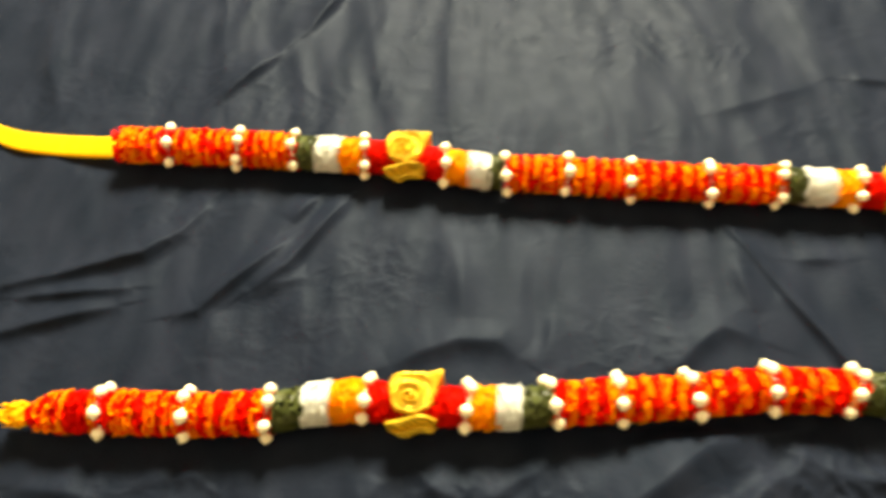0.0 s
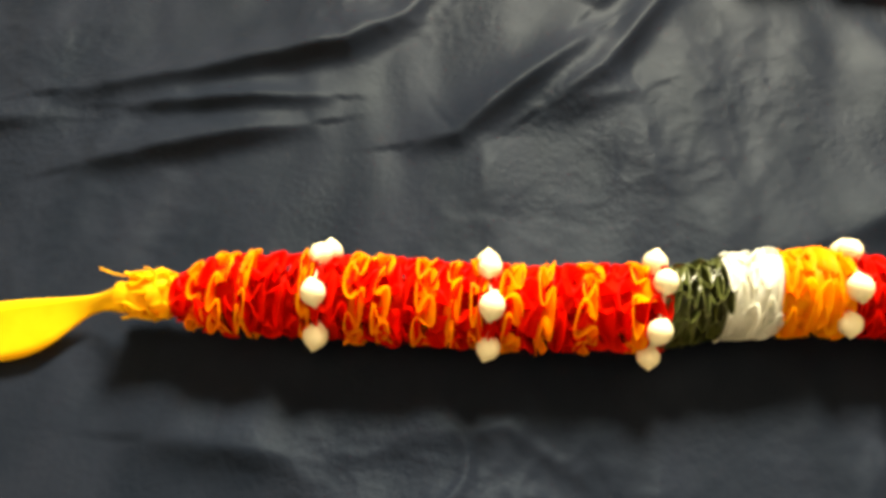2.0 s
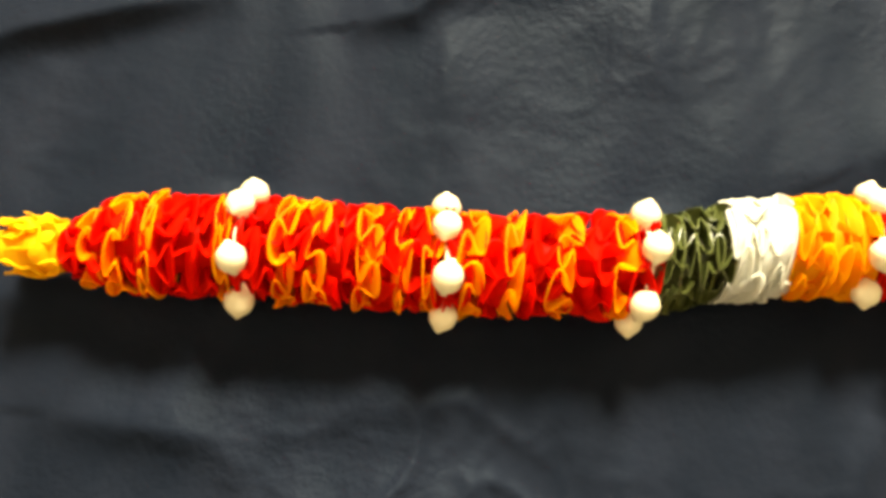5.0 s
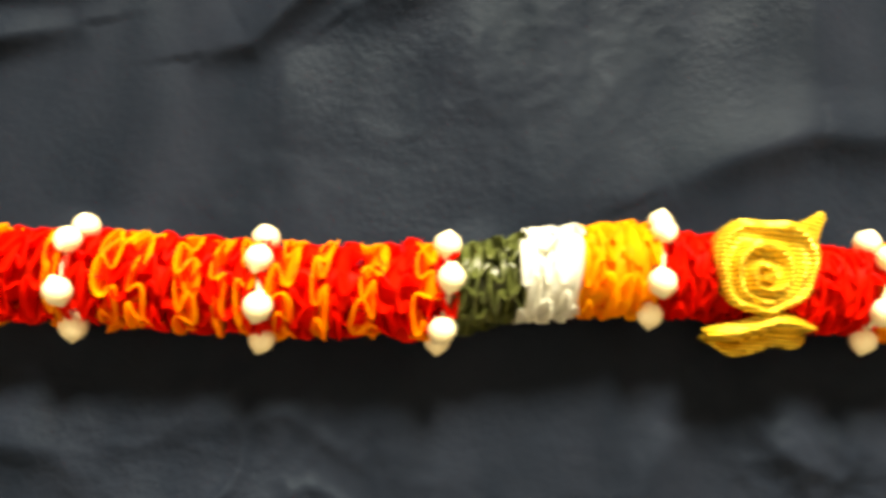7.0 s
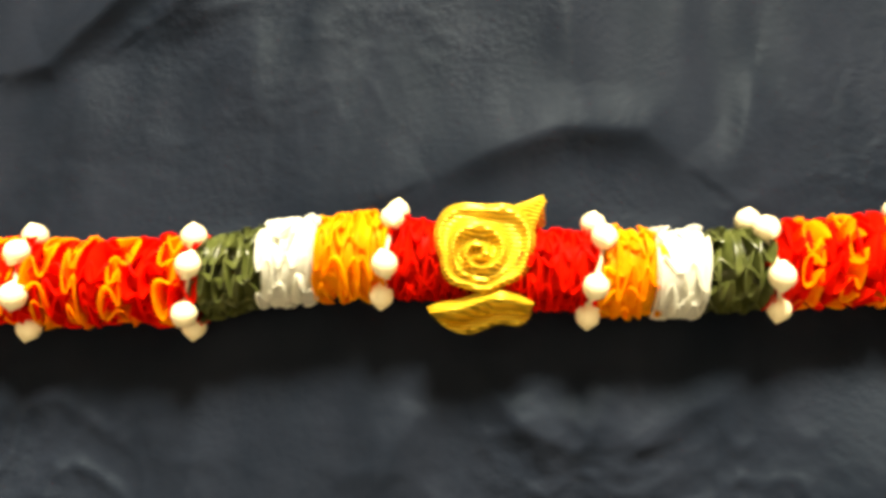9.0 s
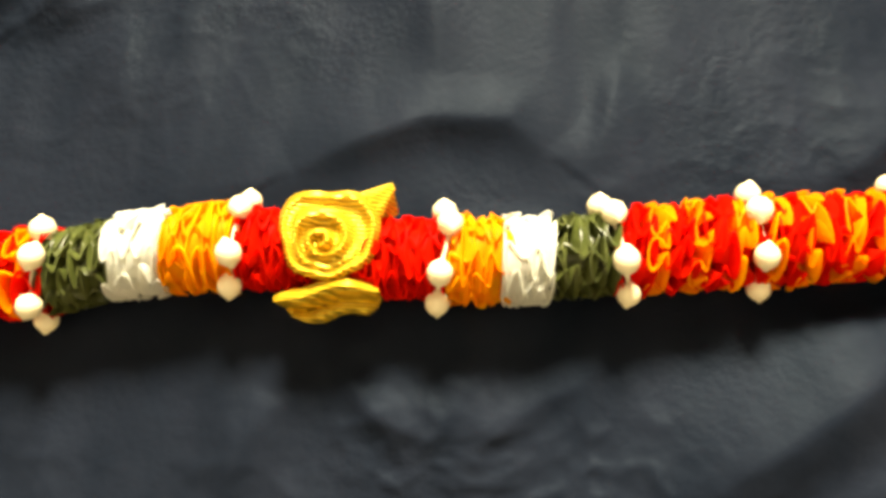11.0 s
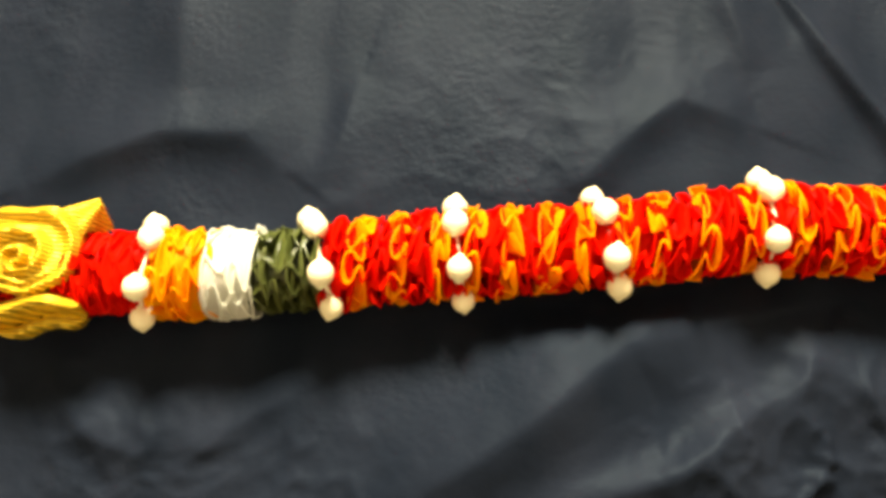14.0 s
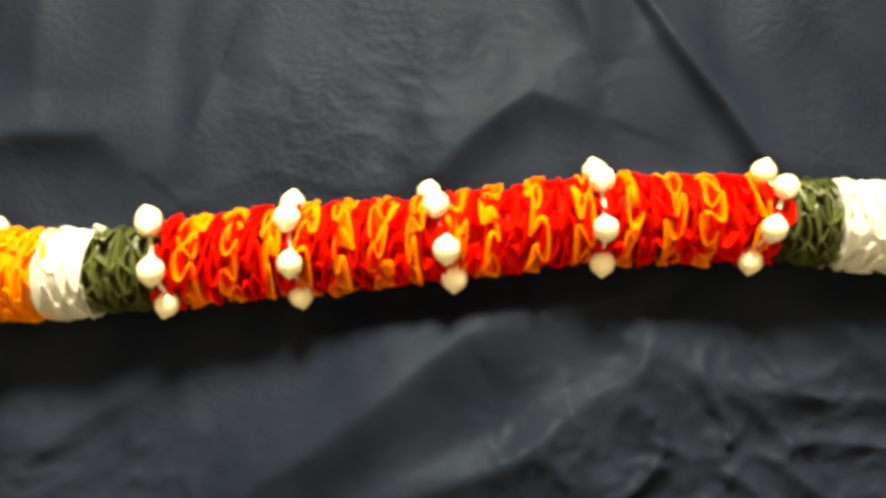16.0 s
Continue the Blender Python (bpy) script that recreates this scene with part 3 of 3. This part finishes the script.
    edge = -0.0130 - 0.0032 * u**2 + 0.0007 * np.sin(4.5 * u) + 0.0012 * u
    py = edge - 0.0096 * np.sqrt((1 - 0.85 * np.abs(u) ** 4.5).clip(0.02, 1)) * np.sin(1.5708 * v)
    lip, hollow, belly = np.exp(-(((v - 0.16) / 0.11) ** 2)), np.exp(-(((v - 0.42) / 0.14) ** 2)), np.exp(-(((v - 0.72) / 0.14) ** 2))
    pz = -0.0034 - 0.0070 * v**1.8 + 0.0050 * lip * (0.8 + 0.2 * np.sin(3 * u)) - 0.0038 * hollow * (1 - 0.4 * u) + 0.0016 * belly + 0.0009 * np.sin(8 * u + 2) * v - 0.0030 * u**4
    pts = np.stack([px, py, pz], -1)
    vs, fs = sheet([[base @ Vector(p) for p in row] for row in pts], 0.0009)
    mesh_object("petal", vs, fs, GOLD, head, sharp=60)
    return head


def strip(name, upper, lower, material, parent, label, ripple=0.0, steps=7, across=7):
    """A ribbon between two edges given as points, smoothly bent."""
    def bent(points):
        P = np.array(points, float)
        P = np.concatenate([2 * P[:1] - P[1:2], P, 2 * P[-1:] - P[-2:-1]])
        out = []
        for a, b, c, d in zip(P, P[1:], P[2:], P[3:]):
            for t in np.linspace(0, 1, steps + 1)[:-1]:
                out.append(0.5 * (2 * b + (c - a) * t + (2 * a - 5 * b + 4 * c - d) * t * t + (3 * b - a - 3 * c + d) * t**3))
        return np.array(out + [P[-2]])
    A, B = bent(upper), bent(lower)
    v = np.linspace(0, 1, across)[None, :, None]
    pts = A[:, None] * (1 - v) + B[:, None] * v
    n = len(A)
    pts[:, :, 2] += ripple * np.sin(np.linspace(0, 9, n))[:, None] * np.sin(np.pi * v[..., 0]) + 0.0006 * np.sin(np.pi * v[..., 0])
    vs, fs = sheet(pts, 0.0003)
    return mesh_object(name, vs, fs, material, parent, label)


def garland_base(label):
    ob = new("garland", None)
    ob.empty_display_size = 0.02
    return tagged(ob, label, "garland", "ribbon garlands on the cloth")


SECTION_LABEL = {"green_section": "dark olive green satin ribbon in tight pleats", "white_section": "white satin ribbon in tight pleats",
                 "orange_section": "orange yellow satin ribbon in tight pleats", "red_section": "red satin ribbon in tight pleats"}
SECTION_SKIN = {"green_section": (GREEN, 0.0130), "white_section": (WHITE, 0.0144), "orange_section": (AMBER, 0.0142), "red_section": (RED, 0.0128)}


def fill(axis, rng, parent, plain, mixed, oranges, rings, fine):
    for name, x0, x1 in plain:
        skin, R = SECTION_SKIN[name]
        pitch, spread, waves, fold, solid, roll, lean = {"green_section": (0.0034, 0.55, 6, 2.0, 0.62, 0.0004, 0.0014), "orange_section": (0.0038, 0.52, 5, 2.0, 0.80, 0.0010, 0.0018),
                                      "white_section": (0.0042, 0.52, 5, 1.9, 0.88, 0.0010, 0.0017)}.get(name, (0.0030, 0.50, 6, 2.0, 0.78, 0.0005, 0.0013))
        plain_section(name, axis, rng, x0, x1, skin, parent, SECTION_LABEL[name], R, pitch, spread, waves, fold, solid, fine, roll, lean)
    for x0, x1, taper in mixed:
        mixed_section(axis, rng, x0, x1, oranges, parent, taper=taper, fine=fine)
    for beads in rings:
        bead_ring(axis, rng, beads, parent)


# the garland that the camera follows
NEAR_PLAIN = [("green_section", -0.1015, -0.0825), ("white_section", -0.0825, -0.0675), ("orange_section", -0.0675, -0.0475), ("red_section", -0.0450, -0.0040),
              ("red_section", -0.0040, 0.0150), ("orange_section", 0.0170, 0.0325), ("white_section", 0.0325, 0.0460), ("green_section", 0.0460, 0.0645),
              ("green_section", 0.2500, 0.2660), ("white_section", 0.2660, 0.2820), ("orange_section", 0.2820, 0.2990)]
NEAR_MIXED = [(-0.2520, -0.2065, 0.45), (-0.2065, -0.1535, 0), (-0.1535, -0.1015, 0), (0.0655, 0.1055, 0), (0.1055, 0.1510, 0), (0.1510, 0.1975, 0), (0.1975, 0.2490, 0)]
NEAR_ORANGES = [-0.2435, -0.236, -0.2285, -0.210, -0.195, -0.187, -0.1745, -0.1655, -0.1585, -0.1485, -0.1385, -0.1255, -0.1105,
                0.076, 0.088, 0.099, 0.109, 0.120, 0.131, 0.141, 0.156, 0.165, 0.178, 0.192, 0.206, 0.218, 0.229, 0.244]
NEAR_RINGS = [
    [(-0.2045, 20), (-0.2059, 55), (-0.2057, 116), (-0.2051, 178)],
    [(-0.1550, 15), (-0.1544, 64), (-0.1531, 119), (-0.1533, 180)],
    [(-0.1043, 35), (-0.1027, 84), (-0.1040, 147), (-0.1049, 200)],
    [(-0.0444, 14), (-0.0452, 48), (-0.0461, 113), (-0.0471, 160)],
    [(0.0148, 16), (0.0170, 57), (0.0148, 122), (0.0140, 173)],
    [(0.0610, 16), (0.0640, 50), (0.0672, 116), (0.0695, 168)],
    [(0.1044, 20), (0.1048, 65), (0.1065, 123), (0.1079, 183)],
    [(0.1454, 20), (0.1479, 63), (0.1512, 123), (0.1535, 169)],
    [(0.1957, 18), (0.1964, 55), (0.1969, 122), (0.1976, 180)],
    [(0.2454, 30), (0.2493, 67), (0.2449, 121), (0.2409, 172)],
]
rng = np.random.default_rng(11)
near = garland_base("long red and orange ribbon garland with pearls and gold rose")
fill(NEAR_AXIS, rng, near, NEAR_PLAIN, NEAR_MIXED, NEAR_ORANGES, NEAR_RINGS, 24)
rose(NEAR_AXIS, -0.0175, near, 5)
plain_section("yellow_section", NEAR_AXIS, rng, -0.2650, -0.2505, YELLOW, near, "yellow ribbon end gathered into a frayed knot", 0.0085, 0.0048, 0.5, 4, 0.9, 0.7, 24, 0.0010, 0.0026)
tail = strip("tie_ribbon", [(-0.47, 0.140, 0.004), (-0.400, 0.158, 0.004), (-0.331, 0.172, 0.005), (-0.307, 0.178, 0.008), (-0.280, 0.1825, 0.0085), (-0.268, 0.1845, 0.0145), (-0.256, 0.1870, 0.0180)],
             [(-0.46, 0.120, 0.003), (-0.392, 0.140, 0.003), (-0.324, 0.156, 0.003), (-0.295, 0.162, 0.004), (-0.2790, 0.1775, 0.0050), (-0.267, 0.1768, 0.0090), (-0.255, 0.1745, 0.0100)],
             YELLOW, near, "flat bright yellow satin tie ribbon", 0.0008)


def thread(points, radius, parent):
    P = np.array(points)
    T = np.gradient(P, axis=0)
    verts, n = [], 6
    for p, t in zip(P, T):
        t = Vector(t).normalized()
        a = t.cross(Vector((0, 0, 1))).normalized()
        b = t.cross(a)
        verts += [Vector(p) + radius * (math.cos(q) * a + math.sin(q) * b) for q in np.linspace(0, 2 * math.pi, n + 1)[:-1]]
    faces = [(i * n + k, i * n + (k + 1) % n, (i + 1) * n + (k + 1) % n, (i + 1) * n + k) for i in range(len(P) - 1) for k in range(n)]
    return mesh_object("loose_thread", verts, faces, YELLOW, parent)


thread([(-0.2760, 0.1880, 0.0165), (-0.271, 0.1862, 0.0170), (-0.266, 0.1848, 0.0185), (-0.261, 0.1845, 0.0190)], 0.00032, tail)
thread([(-0.2620, 0.1890, 0.0175), (-0.260, 0.1885, 0.0180), (-0.2560, 0.1870, 0.0180)], 0.0002, tail)

# the garland beyond it
FAR_PLAIN = [("green_section", -0.1215, -0.1060), ("white_section", -0.1060, -0.0885), ("orange_section", -0.0885, -0.0715), ("red_section", -0.0685, -0.0260),
             ("red_section", -0.0260, -0.0110), ("orange_section", -0.0090, 0.0070), ("white_section", 0.0070, 0.0220), ("green_section", 0.0220, 0.0325),
             ("green_section", 0.2340, 0.2470), ("white_section", 0.2470, 0.2670), ("orange_section", 0.2670, 0.2820), ("red_section", 0.2860, 0.3300)]
FAR_MIXED = [(-0.2600, -0.2190, 0), (-0.2190, -0.1660, 0), (-0.1660, -0.1225, 0), (0.0350, 0.0790, 0), (0.0790, 0.1240, 0), (0.1240, 0.1795, 0), (0.1795, 0.2310, 0)]
FAR_ORANGES = [-0.252, -0.245, -0.236, -0.228, -0.219, -0.211, -0.203, -0.196, -0.187, -0.179, -0.171, -0.162, -0.153, -0.146, -0.138, -0.130,
               0.042, 0.050, 0.059, 0.067, 0.075, 0.084, 0.094, 0.104, 0.113, 0.121, 0.131, 0.142, 0.153, 0.164, 0.174, 0.185, 0.196, 0.207, 0.217, 0.226]
FAR_RINGS = [
    [(-0.2205, 45), (-0.2190, 119), (-0.2191, 189)],
    [(-0.1658, 60), (-0.1653, 105), (-0.1668, 165), (-0.1690, 210)],
    [(-0.1242, 45), (-0.1248, 106), (-0.1234, 176)],
    [(-0.0715, 40), (-0.0697, 96), (-0.0693, 159), (-0.0705, 210)],
    [(-0.0106, 52), (-0.0090, 119), (-0.0107, 190)],
    [(0.0333, 72), (0.0347, 139), (0.0360, 205)],
    [(0.0793, 54), (0.0800, 117), (0.0776, 183)],
    [(0.1240, 60), (0.1230, 136), (0.1247, 205)],
    [(0.1798, 42), (0.1788, 84), (0.1800, 161), (0.1804, 210)],
    [(0.2327, 45), (0.2290, 97), (0.2292, 167), (0.2272, 208)],
    [(0.2849, 42), (0.2836, 90), (0.2823, 147), (0.2796, 195)],
]
rng = np.random.default_rng(23)
far = garland_base("matching red and orange ribbon garland with a yellow tie")
fill(FAR_AXIS, rng, far, FAR_PLAIN, FAR_MIXED, FAR_ORANGES, FAR_RINGS, 16)
rose(FAR_AXIS, -0.0395, far, 6)
rose(FAR_AXIS, 0.3130, far, 7)
strip("tie_ribbon", [(-0.56, 0.598, 0.004), (-0.50, 0.533, 0.004), (-0.448, 0.483, 0.004), (-0.410, 0.454, 0.004), (-0.374, 0.429, 0.0045), (-0.338, 0.419, 0.005), (-0.279, 0.4135, 0.0090), (-0.258, 0.412, 0.0150)],
      [(-0.572, 0.580, 0.002), (-0.504, 0.515, 0.002), (-0.442, 0.466, 0.002), (-0.403, 0.437, 0.002), (-0.368, 0.411, 0.002), (-0.332, 0.400, 0.003), (-0.274, 0.3945, 0.0060), (-0.256, 0.395, 0.0090)],
      YELLOW, far, "flat bright yellow satin tie ribbon", 0.0006)
